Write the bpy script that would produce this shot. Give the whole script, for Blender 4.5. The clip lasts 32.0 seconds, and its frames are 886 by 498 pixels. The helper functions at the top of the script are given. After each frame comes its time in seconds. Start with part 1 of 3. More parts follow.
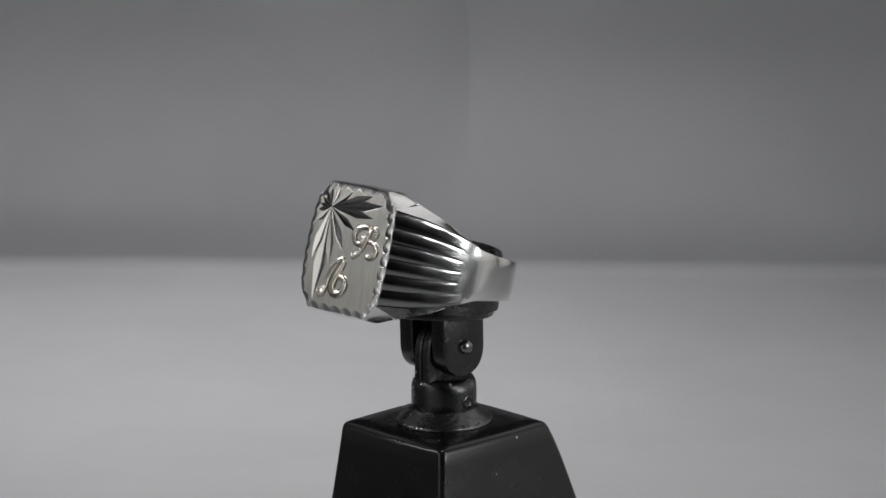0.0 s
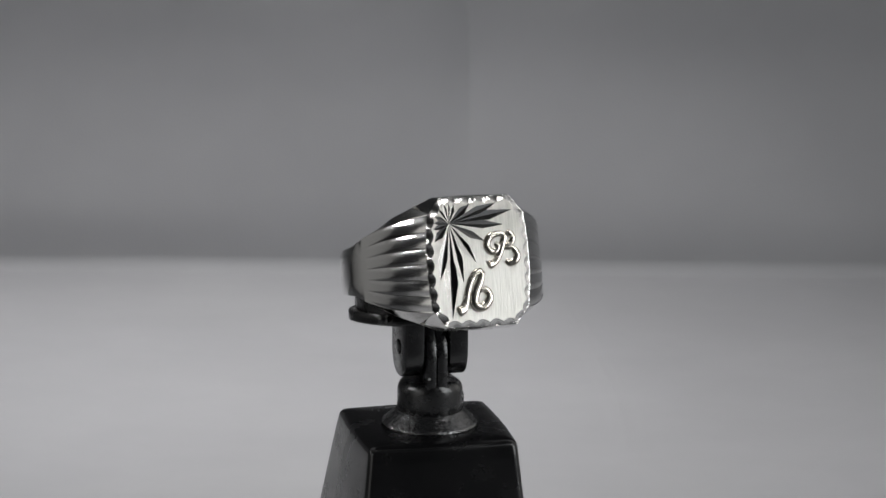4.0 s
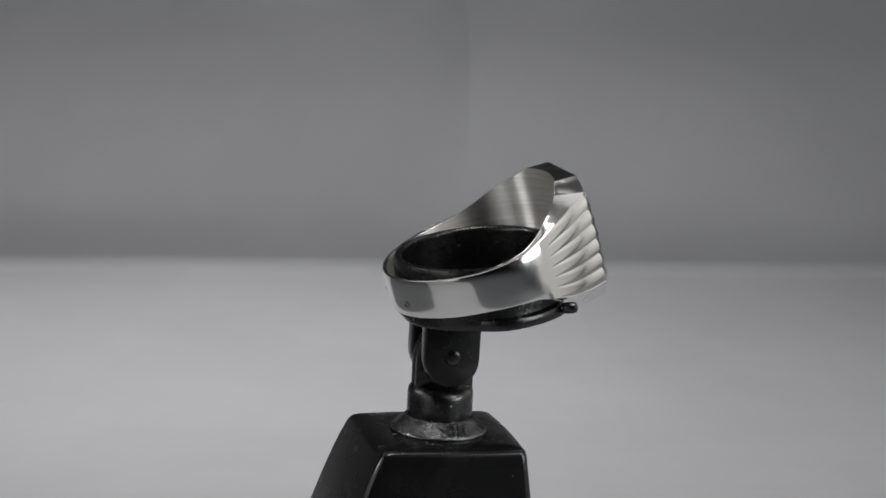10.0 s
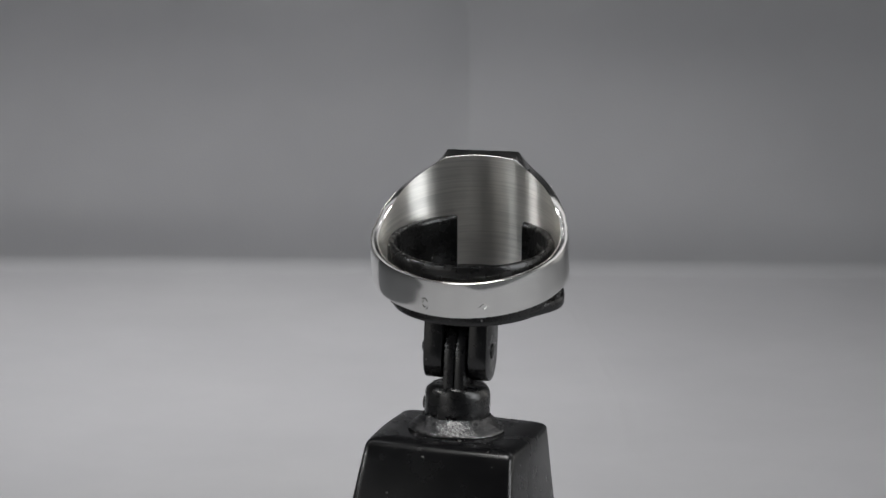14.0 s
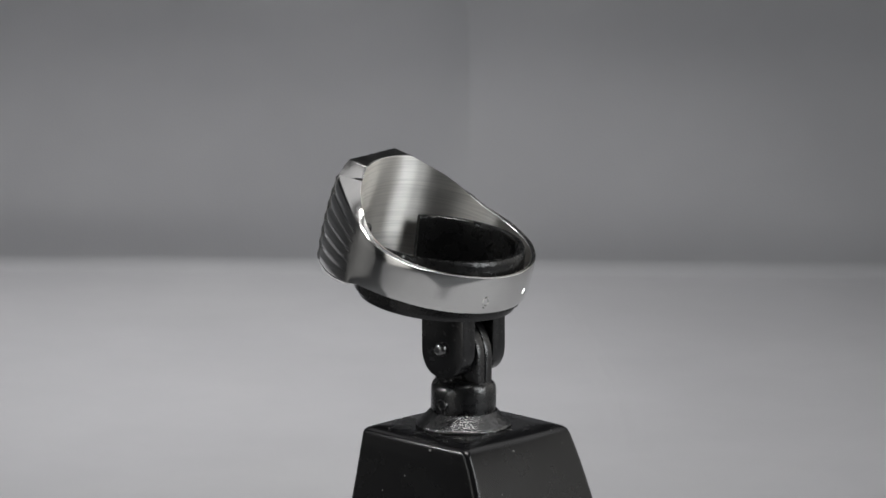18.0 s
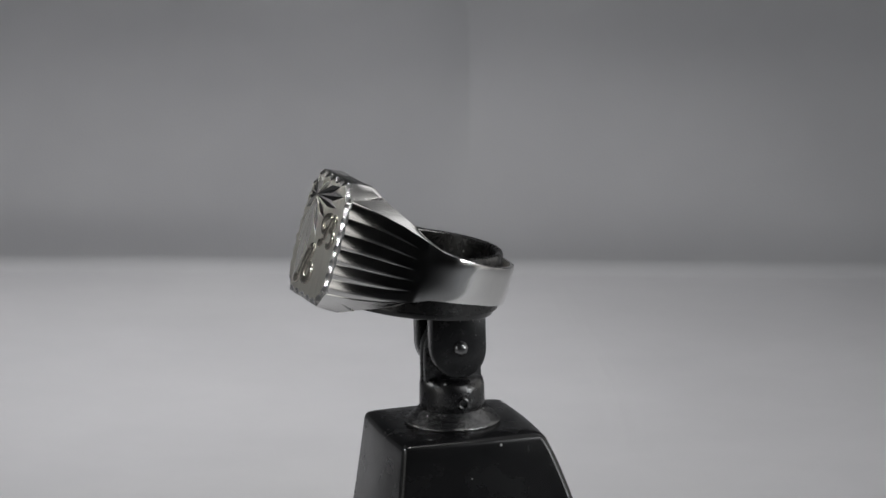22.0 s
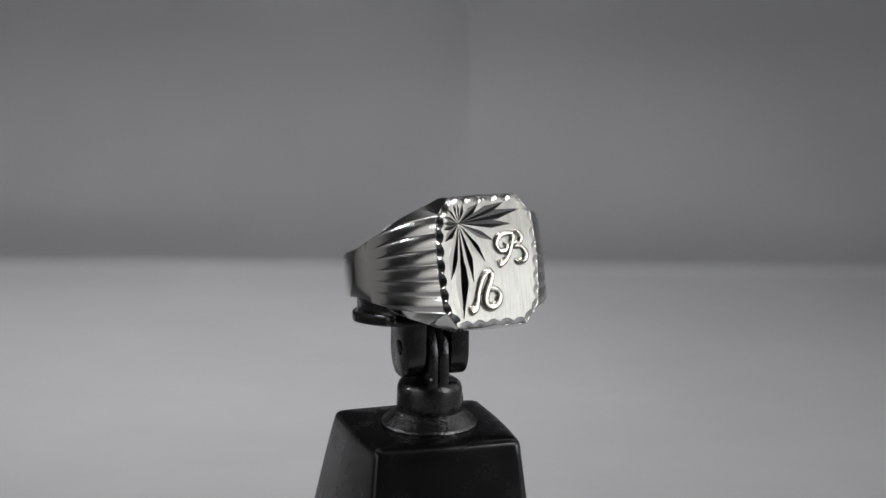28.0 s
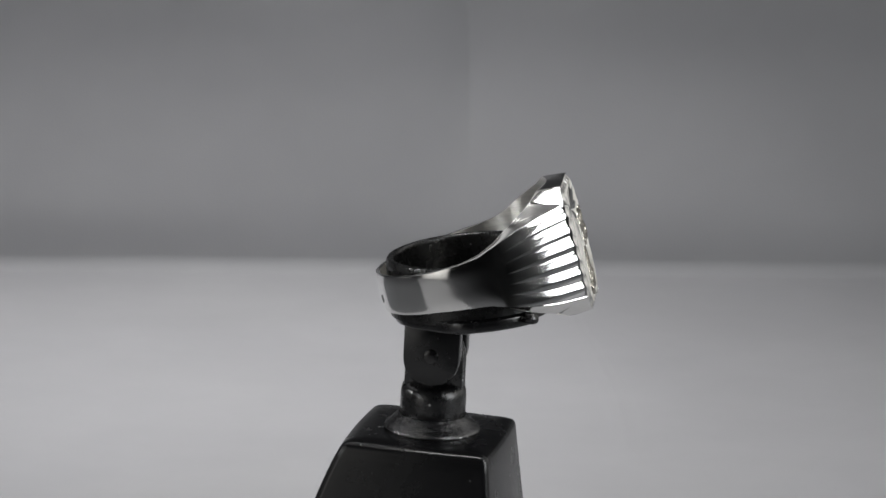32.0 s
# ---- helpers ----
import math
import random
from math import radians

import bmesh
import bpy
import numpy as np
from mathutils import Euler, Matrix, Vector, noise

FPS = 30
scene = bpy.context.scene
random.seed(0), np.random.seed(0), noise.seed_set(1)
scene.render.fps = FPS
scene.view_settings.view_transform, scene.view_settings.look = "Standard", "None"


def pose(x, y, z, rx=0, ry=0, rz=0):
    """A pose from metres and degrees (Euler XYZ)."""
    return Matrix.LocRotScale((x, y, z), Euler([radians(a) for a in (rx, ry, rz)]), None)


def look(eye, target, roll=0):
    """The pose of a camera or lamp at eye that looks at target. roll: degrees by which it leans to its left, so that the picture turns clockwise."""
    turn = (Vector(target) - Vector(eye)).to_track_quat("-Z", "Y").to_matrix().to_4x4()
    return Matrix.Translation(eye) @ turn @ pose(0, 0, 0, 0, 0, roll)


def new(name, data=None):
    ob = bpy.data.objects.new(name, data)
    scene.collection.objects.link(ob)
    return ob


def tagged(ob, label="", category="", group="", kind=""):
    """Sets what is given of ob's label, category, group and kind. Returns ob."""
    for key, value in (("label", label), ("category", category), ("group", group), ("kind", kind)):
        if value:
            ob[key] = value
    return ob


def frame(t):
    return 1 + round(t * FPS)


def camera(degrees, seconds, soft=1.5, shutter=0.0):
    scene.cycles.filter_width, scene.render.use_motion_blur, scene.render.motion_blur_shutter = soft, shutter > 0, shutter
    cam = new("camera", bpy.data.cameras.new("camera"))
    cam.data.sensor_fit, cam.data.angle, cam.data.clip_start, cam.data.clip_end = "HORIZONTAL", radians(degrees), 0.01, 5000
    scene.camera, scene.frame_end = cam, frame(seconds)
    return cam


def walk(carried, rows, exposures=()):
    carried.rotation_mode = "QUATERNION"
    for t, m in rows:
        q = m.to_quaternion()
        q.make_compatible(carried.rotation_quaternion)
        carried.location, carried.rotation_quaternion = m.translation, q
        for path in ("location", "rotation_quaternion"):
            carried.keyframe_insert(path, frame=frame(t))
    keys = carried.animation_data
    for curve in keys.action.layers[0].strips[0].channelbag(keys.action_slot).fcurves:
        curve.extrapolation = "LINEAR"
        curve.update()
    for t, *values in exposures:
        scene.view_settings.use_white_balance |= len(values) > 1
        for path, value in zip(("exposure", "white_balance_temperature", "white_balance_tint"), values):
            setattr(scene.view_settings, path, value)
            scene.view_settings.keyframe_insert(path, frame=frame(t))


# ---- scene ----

MM = 0.001
PEDESTAL = 40 * MM          # height of the display pedestal

# ---- camera: fixed, looking down at the turning stand ----
cam = camera(11.59, 32.0, soft=1.5)
TILT, YAW = radians(12.89), radians(-0.077)
EYE = Vector((0, -0.525, 0.1430 + PEDESTAL))
AHEAD = Vector((math.sin(YAW) * math.cos(TILT), math.cos(YAW) * math.cos(TILT), -math.sin(TILT)))
view = look(EYE, EYE + AHEAD, 0.957)
walk(cam, [(0, view), (32, view)],
     [(0, -0.12), (1, 0.03), (3, -0.06), (5, 0.0), (7, 0.06), (9, -0.07), (11, -0.01), (14, -0.03), (17, -0.03), (19, 0.01), (21, 0.06), (23, 0.05), (24, -0.13), (25, 0.05), (26.5, -0.03), (28, -0.17), (29, -0.08), (30, 0.05), (32, 0.03)])

# ---- light: a dark room, soft lamps at both sides of the small cloth set and one in front, added fills overhead and behind ----
world = bpy.data.worlds.new("world")
world.use_nodes = True
world.node_tree.nodes["Background"].inputs[0].default_value = (0.5, 0.55, 0.6, 1)
world.node_tree.nodes["Background"].inputs[1].default_value = 0.02
scene.world = world


HUB = Vector((0, 0, 0.062))          # the ring's middle, at which all lamps are aimed


def area_lamp(name, eye, target, sx, sy, watts, colour=(1, 1, 1)):
    data = bpy.data.lights.new(name, "AREA")
    data.shape, data.size, data.size_y, data.energy, data.color = "RECTANGLE", sx, sy, watts, colour
    ob = new(name, data)
    ob.matrix_world = look(eye, target)
    return ob


def soft_lamp(name, azimuth, elevation, far, wide, high, radiance, colour=(1, 1, 1), spread_angle=180):
    """A flat soft lamp seen from the ring at these angles (degrees; 0 is the camera's side, right is positive), as wide and high as given in degrees."""
    a, e = radians(azimuth), radians(elevation)
    eye = HUB + far * Vector((math.sin(a) * math.cos(e), -math.cos(a) * math.cos(e), math.sin(e)))
    sx, sy = 2 * far * math.tan(radians(wide / 2)), 2 * far * math.tan(radians(high / 2))
    ob = area_lamp(name, eye, HUB, sx, sy, math.pi * sx * sy * radiance, colour)
    ob.data.spread = radians(spread_angle)
    return ob


soft_lamp("key_lamp", 53, 31.5, 0.42, 14, 21, 6.7, (0.97, 0.99, 1.0))
soft_lamp("front_lamp_right", 63, 8, 0.44, 22, 17, 1.9, (0.95, 0.98, 1.0), 90)
soft_lamp("side_lamp_right", 85, 14, 0.27, 34, 70, 0.098, (1.0, 0.98, 0.94), 64)
soft_lamp("side_lamp_right_back", 120, 12, 0.25, 35, 66, 0.10, (1.0, 0.98, 0.94), 64)
soft_lamp("side_lamp_left", -45, 3, 0.27, 34, 38, 0.105, (1.0, 0.98, 0.94), 64)
soft_lamp("strip_lamp_left", -53, 20, 0.45, 4, 24, 1.0, (0.92, 0.97, 1.0), 80)
soft_lamp("spot_lamp_left", -84, 22.5, 0.36, 7, 5, 6.0, (1, 1, 1), 60)
soft_lamp("side_lamp_left_back", -98, 2, 0.28, 38, 36, 0.02, (1.0, 0.99, 0.97), 64)
# added fills, unseen: they stand in for pale surfaces the upper facets mirror
soft_lamp("back_fill_left", -129, 50, 0.50, 40, 30, 0.12, (1.0, 0.99, 1.0), 90)
soft_lamp("back_fill_right", 129, 50, 0.50, 40, 30, 0.19, (1.0, 0.99, 1.0), 90)
# added fill, unseen, that brightens the cloth floor and grazes the wall
top = area_lamp("cloth_fill_lamp", (-0.05, 0.175, 0.40), (-0.04, 0.175, 0.0), 0.10, 0.10, 0.108, (1.0, 0.99, 1.0))
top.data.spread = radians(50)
# second added fill, for the floor in front that the band mirrors
overhead = area_lamp("overhead_fill_lamp", (0.0, -0.09, 0.45), (0.0, -0.06, 0.0), 0.14, 0.12, 0.19, (1.0, 0.99, 0.98))
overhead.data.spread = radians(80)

# ---- materials ----


def material(name, colour, rough, metal=0.0):
    m = bpy.data.materials.new(name)
    m.use_nodes = True
    b = m.node_tree.nodes["Principled BSDF"]
    b.inputs["Base Color"].default_value = (*colour, 1)
    b.inputs["Roughness"].default_value = rough
    b.inputs["Metallic"].default_value = metal
    return m, m.node_tree.nodes, m.node_tree.links, b


def noise_at(nodes, links, scale, mapping=(1, 1, 1), detail=4.0, rough=0.6):
    co = nodes.new("ShaderNodeTexCoord")
    mp = nodes.new("ShaderNodeMapping")
    mp.inputs["Scale"].default_value = mapping
    tx = nodes.new("ShaderNodeTexNoise")
    tx.inputs["Scale"].default_value, tx.inputs["Detail"].default_value = scale, detail
    tx.inputs["Roughness"].default_value = rough
    links.new(co.outputs["Object"], mp.inputs["Vector"])
    links.new(mp.outputs["Vector"], tx.inputs["Vector"])
    return tx.outputs["Fac"]


def spread(nodes, links, value, lo, hi, a=0.3, b=0.7):
    r = nodes.new("ShaderNodeMapRange")
    r.inputs["From Min"].default_value, r.inputs["From Max"].default_value = a, b
    r.inputs["To Min"].default_value, r.inputs["To Max"].default_value = lo, hi
    links.new(value, r.inputs["Value"])
    return r.outputs["Result"]


def bump(nodes, links, shader, value, strength, depth):
    n = nodes.new("ShaderNodeBump")
    n.inputs["Strength"].default_value, n.inputs["Distance"].default_value = strength, depth
    links.new(value, n.inputs["Height"])
    links.new(n.outputs["Normal"], shader.inputs["Normal"])


def polished_silver(name="polished_silver", lo=0.09, hi=0.16):
    m, n, l, b = material(name, (0.86, 0.855, 0.84), 0.10, 1.0)
    l.new(spread(n, l, noise_at(n, l, 420, detail=6), lo, hi), b.inputs["Roughness"])
    bump(n, l, b, noise_at(n, l, 260, detail=3), 0.12, 0.00003)
    return m


def satin_silver():
    m, n, l, b = material("satin_silver", (0.52, 0.49, 0.43), 0.2, 1.0)
    l.new(spread(n, l, noise_at(n, l, 900, detail=4), 0.18, 0.30), b.inputs["Roughness"])
    return m


def brushed_silver(name, colour, mapping, lo, hi, strength, axis, pull, matt):
    m, n, l, b = material(name, colour, 0.3, 1.0)
    b.inputs["Anisotropic"].default_value = pull
    way = n.new("ShaderNodeTangent")
    way.direction_type, way.axis = "RADIAL", axis
    b.inputs["Anisotropic Rotation"].default_value = 0.25
    l.new(way.outputs["Tangent"], b.inputs["Tangent"])
    grain = noise_at(n, l, 1.0, mapping, detail=3)
    l.new(spread(n, l, grain, lo, hi), b.inputs["Roughness"])
    tone = n.new("ShaderNodeMix")
    tone.data_type = "RGBA"
    tone.inputs["A"].default_value, tone.inputs["B"].default_value = tuple(0.82 * c for c in colour) + (1,), (*colour, 1)
    l.new(spread(n, l, grain, 0, 1, 0.35, 0.6), tone.inputs["Factor"])
    l.new(tone.outputs["Result"], b.inputs["Base Color"])
    bump(n, l, b, grain, strength, 0.00018)
    # a share of the surface is evenly matt
    dull = n.new("ShaderNodeBsdfPrincipled")
    dull.inputs["Base Color"].default_value, dull.inputs["Metallic"].default_value, dull.inputs["Roughness"].default_value = (*colour, 1), 1.0, 0.7
    both = n.new("ShaderNodeMixShader")
    both.inputs["Fac"].default_value = matt
    l.new(b.outputs["BSDF"], both.inputs[1])
    l.new(dull.outputs["BSDF"], both.inputs[2])
    l.new(both.outputs["Shader"], n["Material Output"].inputs["Surface"])
    return m


def black_plastic(name, lo, hi, grain, strength, colour=(0.005, 0.005, 0.0055), depth=0.00006, gloss=0.5, ior=1.5):
    m, n, l, b = material(name, colour, 0.3)
    b.inputs["Specular IOR Level"].default_value = gloss
    b.inputs["IOR"].default_value = ior
    l.new(spread(n, l, noise_at(n, l, grain * 0.35, detail=5), lo, hi), b.inputs["Roughness"])
    bump(n, l, b, noise_at(n, l, grain, detail=3), strength, depth)
    # pale dust specks
    co = n.new("ShaderNodeTexCoord")
    dots = n.new("ShaderNodeTexVoronoi")
    dots.inputs["Scale"].default_value = 420
    l.new(co.outputs["Object"], dots.inputs["Vector"])
    near = spread(n, l, dots.outputs["Distance"], 1.0, 0.0, 0.05, 0.09)
    some = spread(n, l, noise_at(n, l, 900, detail=1), 0.0, 1.0, 0.53, 0.58)
    both = n.new("ShaderNodeMath")
    both.operation = "MULTIPLY"
    l.new(near, both.inputs[0])
    l.new(some, both.inputs[1])
    mix = n.new("ShaderNodeMix")
    mix.data_type = "RGBA"
    l.new(both.outputs[0], mix.inputs["Factor"])
    mix.inputs["A"].default_value, mix.inputs["B"].default_value = (*colour, 1), (0.35, 0.35, 0.34, 1)
    l.new(mix.outputs["Result"], b.inputs["Base Color"])
    return m


def set_cloth(name, colour):
    m, n, l, b = material(name, colour, 0.85)
    weave = noise_at(n, l, 2600, detail=2)
    blot = noise_at(n, l, 17, detail=4)
    hue = n.new("ShaderNodeMix")
    hue.data_type = "RGBA"
    hue.inputs["A"].default_value = (*[c * 0.93 for c in colour], 1)
    hue.inputs["B"].default_value = (*[min(1, c * 1.05) for c in colour], 1)
    l.new(spread(n, l, blot, 0, 1), hue.inputs["Factor"])
    l.new(hue.outputs["Result"], b.inputs["Base Color"])
    bump(n, l, b, weave, 0.15, 0.0001)
    return m


SILVER = polished_silver()
SATIN = satin_silver()
RAY = polished_silver("mirror_cut_silver", 0.08, 0.15)
CUT = polished_silver("cut_silver", 0.15, 0.26)
HEAD = polished_silver("buffed_silver", 0.15, 0.25)
FIELD = brushed_silver("brushed_silver", (0.66, 0.645, 0.60), (5200, 500, 260), 0.29, 0.40, 0.42, "X", 1.0, 0.09)
INSIDE = brushed_silver("turned_silver", (0.97, 0.95, 0.91), (90, 90, 3600), 0.33, 0.45, 0.2, "Z", 1.0, 0.12)
LACQUER = black_plastic("black_lacquer", 0.20, 0.30, 700, 0.05, gloss=0.5)
PLASTIC = black_plastic("black_plastic", 0.16, 0.3, 2400, 0.16, depth=0.00008, gloss=0.7)
PIN = black_plastic("dark_metal", 0.16, 0.26, 1500, 0.2, (0.02, 0.02, 0.021), 0.00008, 1.0, 1.9)
CLIP = black_plastic("moulded_black_plastic", 0.2, 0.34, 1500, 0.6, (0.006, 0.006, 0.006), 0.00012, 0.6)
CAST = black_plastic("cast_black_plastic", 0.2, 0.36, 1800, 0.45, depth=0.0001, gloss=0.8)
ROUGH_PLASTIC = black_plastic("rough_black_plastic", 0.12, 0.22, 1700, 0.8, (0.012, 0.012, 0.013), 0.00022, 1.0, 1.7)
CLOTH = set_cloth("grey_cloth", (0.384, 0.384, 0.393))
DARK = set_cloth("dark_fabric", (0.11, 0.112, 0.118))
PALE = set_cloth("grey_fabric", (0.20, 0.20, 0.205))

# ---- mesh helpers ----


def part(name, verts, faces, mat, parent=None, label="", smooth=True, scale=MM):
    me = bpy.data.meshes.new(name)
    me.from_pydata([(x * scale, y * scale, z * scale) for x, y, z in verts], [], faces)
    me.update()
    bm = bmesh.new()
    bm.from_mesh(me)
    bmesh.ops.recalc_face_normals(bm, faces=bm.faces)
    bm.to_mesh(me)
    bm.free()
    me.materials.append(mat)
    if smooth:
        me.shade_smooth()
        if smooth != "all":
            me.set_sharp_from_angle(angle=radians(38))
    ob = new(name, me)
    ob.parent = parent
    if label:
        tagged(ob, label)
    return ob


def grid_faces(rows, cols, wrap=False):
    out = []
    for i in range(rows - 1):
        for j in range(cols if wrap else cols - 1):
            k = (j + 1) % cols
            out.append((i * cols + j, i * cols + k, (i + 1) * cols + k, (i + 1) * cols + j))
    return out


def lathe(profile, seg=64, cx=0.0, cy=0.0, height=None):
    """A turned body: profile of (radius, z) from below to above, closed at both ends."""
    verts = []
    for r, z in profile:
        for j in range(seg):
            a = 2 * math.pi * j / seg
            x, y = r * math.cos(a), r * math.sin(a)
            verts.append((cx + x, cy + y, z if height is None else height(x, y, z)))
    n = len(profile)
    faces = grid_faces(n, seg, True) + [tuple(range(seg - 1, -1, -1)), tuple((n - 1) * seg + j for j in range(seg))]
    return verts, faces


def spline(points, steps):
    """Catmull-Rom through the points."""
    p = [np.array(a, float) for a in points]
    p = [2 * p[0] - p[1]] + p + [2 * p[-1] - p[-2]]
    out = []
    for i in range(1, len(p) - 2):
        for s in range(steps):
            t = s / steps
            out.append(0.5 * (2 * p[i] + (p[i + 1] - p[i - 1]) * t + (2 * p[i - 1] - 5 * p[i] + 4 * p[i + 1] - p[i + 2]) * t * t
                              + (3 * p[i] - 3 * p[i + 1] + p[i + 2] - p[i - 1]) * t ** 3))
    out.append(p[-2])
    return out


def slab(outline, lo, hi, axis="x", bevel=0.25):
    """An outline in the two other axes, drawn out along axis from lo to hi, with eased edges."""
    n = len(outline)
    cx, cy = sum(a for a, _ in outline) / n, sum(b for _, b in outline) / n
    rx = max(abs(a - cx) for a, _ in outline)
    ry = max(abs(b - cy) for _, b in outline)
    verts = []
    for d, inset in ((lo, bevel), (lo + bevel * 0.3, bevel * 0.3), (lo + bevel, 0), (hi - bevel, 0), (hi - bevel * 0.3, bevel * 0.3), (hi, bevel)):
        for a, b in outline:
            a, b = cx + (a - cx) * (1 - inset / rx), cy + (b - cy) * (1 - inset / ry)
            verts.append((d, a, b) if axis == "x" else (a, b, d))
    faces = grid_faces(6, n, True) + [tuple(range(n - 1, -1, -1)), tuple(5 * n + j for j in range(n))]
    return verts, faces


def smooth_step(a, b, x):
    t = min(1, max(0, (x - a) / (b - a)))
    return t * t * (3 - 2 * t)


# ---- the cloth set and the dark enclosure added out of view round it ----
BACK, FRONT, SIDE, TOP, TURN = 0.2545, -0.19, 0.46, 0.105, 0.004


FOLD_X = np.linspace(-0.08, 0.10, 1200)
FOLD_Y = np.cumsum([0.62 * smooth_step(-0.012, 0.0018, x) * (1 - smooth_step(0.0026, 0.0040, x)) for x in FOLD_X]) * (FOLD_X[1] - FOLD_X[0])
SWELL_Y = np.cumsum([-0.05 * smooth_step(-0.07, -0.05, x) * (1 - smooth_step(-0.016, -0.010, x))
                     - 0.05 * smooth_step(0.005, 0.015, x) * (1 - smooth_step(0.06, 0.08, x)) for x in FOLD_X]) * (FOLD_X[1] - FOLD_X[0])


def fold(x):
    """A soft upright fold in the wall: it turns away slowly and ends at an edge."""
    return float(np.interp(x, FOLD_X, FOLD_Y))


def swell(x):
    """The wall bulges slowly forward on either side of the fold."""
    return float(np.interp(x, FOLD_X, SWELL_Y))


def backdrop():
    """One cloth: the floor, a tight turn, and the back wall, with its soft folds."""
    xs = sorted(set([round(-SIDE + 0.02 * i, 4) for i in range(47)] + [round(-0.1 + 0.0006 * i, 4) for i in range(334)]))
    run = [(y, 0.0) for y in np.linspace(FRONT, 0.08, 26)] + [(y, 0.0) for y in np.linspace(0.09, BACK - TURN, 78)]
    run += [(BACK - TURN + TURN * math.sin(a), TURN - TURN * math.cos(a)) for a in np.linspace(0.1, 1.47, 12)]
    heights = list(np.linspace(TURN, 0.07, 70)) + list(np.linspace(0.075, TOP, 8))
    run += [(BACK, z) for z in heights]
    # the wall leans to and fro with its height, in soft bands
    lean, sag, last = {}, 0.0, TURN
    for z in heights:
        slope = 0.02 + 0.22 * smooth_step(0.005, 0.018, z) - 0.28 * smooth_step(0.024, 0.05, z) + 0.05 * smooth_step(0.053, 0.060, z)
        sag += slope * (z - last)
        lean[z], last = sag, z
    verts = []
    for along, z in run:
        for x in xs:
            dy = dz = 0.0
            # the front edge runs aslant
            y = along * (1 - 0.56 * smooth_step(-0.06, 0.025, x)) if along < 0 else along
            if z >= TURN:
                dy += lean[z] * (1 + 0.3 * noise.noise((x * 12, 0.5, 0.2)))
                dy += fold(x + 0.017 * min(z, 0.08) - 0.0005 * math.sin(z * 60)) * smooth_step(TURN, 0.042, z)
                dy += (0.0006 * noise.noise((x * 26, z * 30, 3.1)) + 0.00010 * noise.noise((x * 110, z * 130, 7.7))) * smooth_step(TURN, 0.014, z)
            elif y > 0.08 and z == 0.0:
                crease = x - (0.0300 - 0.0094 * smooth_step(0.149, 0.262, y))
                fade = smooth_step(0.125, 0.15, y) * (1 - smooth_step(0.222, 0.248, y))
                dz -= 0.0009 * smooth_step(-0.0036, 0.0014, crease) * (1 - smooth_step(0.008, 0.14, crease)) * fade
                dz += 0.0009 * math.exp(-(crease / (0.0013 if crease < 0 else 0.0090)) ** 2) * fade
                dz += 0.0008 * noise.noise((x * 14, y * 9, 1.3)) * (1 - smooth_step(0.21, 0.249, y))
                dz += 0.0002 * math.exp(-((x - 0.0085) / 0.0024) ** 2) * (1 - smooth_step(0.23, 0.249, y))
            # the strip narrows to one side in front of the wall
            if x < -0.078:
                x = -0.078 + (x + 0.078) * max(smooth_step(0.09, 0.26, y), 0.5 * smooth_step(0.04, 0.11, -y))
            verts.append((x, y + dy + (swell(x) + 0.078 * max(-0.12, min(0.12, x)) + 0.0012 * noise.noise((x * 30, 2.2, 0.7))) * smooth_step(0.1, BACK, y), z + dz))
    ob = part("backdrop", verts, grid_faces(len(run), len(xs)), CLOTH, smooth="all", scale=1)
    solid = ob.modifiers.new("thickness", "SOLIDIFY")
    solid.thickness, solid.offset = 0.001, -1
    return tagged(ob, "pale grey creased cloth sheet hung as backdrop and floor", "backdrop", kind="structure")


def box_wall(name, lo, hi, mat, label):
    verts = [(x, y, z) for z in (lo[2], hi[2]) for y in (lo[1], hi[1]) for x in (lo[0], hi[0])]
    faces = [(0, 2, 3, 1), (4, 5, 7, 6), (0, 1, 5, 4), (2, 6, 7, 3), (0, 4, 6, 2), (1, 3, 7, 5)]
    ob = part(name, verts, faces, mat, smooth=False, scale=1)
    return tagged(ob, label, "wall", kind="structure")


backdrop()
box_wall("floor", (-0.62, -0.95, -0.03), (0.62, 0.45, -0.0025), DARK, "dark table top under the cloth")
# unseen roof and walls, added to close the set and give grey reflections
box_wall("ceiling", (-0.65, -0.98, 0.72), (0.65, 0.48, 0.75), PALE, "grey fabric roof added out of view over the set")
box_wall("wall_north", (-0.62, 0.45, -0.03), (0.62, 0.48, 0.72), DARK, "dark fabric wall added out of view round the set")
box_wall("wall_south", (-0.62, -0.98, -0.03), (0.62, -0.95, 0.72), DARK, "dark fabric wall added out of view round the set")
box_wall("wall_west", (-0.65, -0.98, -0.03), (-0.62, 0.48, 0.72), DARK, "dark fabric wall added out of view round the set")
box_wall("wall_east", (0.62, -0.98, -0.03), (0.65, 0.48, 0.72), DARK, "dark fabric wall added out of view round the set")

# ---- the display stand (millimetres; x right and y back as seen from the ring's face; z from the pedestal's top) ----
AXIS = (1.778, -1.375)         # the turntable's axis, in the stand's own plan
RING_AT = (0.105, -4.115, 21.58)
RING_LEAN, RING_ROLL, RING_YAW = -17.69, 0.165, 4.25
STAND_LEAN, STAND_ROLL = 1.91, -0.78      # the stand does not sit quite square on the turntable
CUFF_AT = (-0.1, -4.1, 19.65)
CUFF_LEAN = -8.0


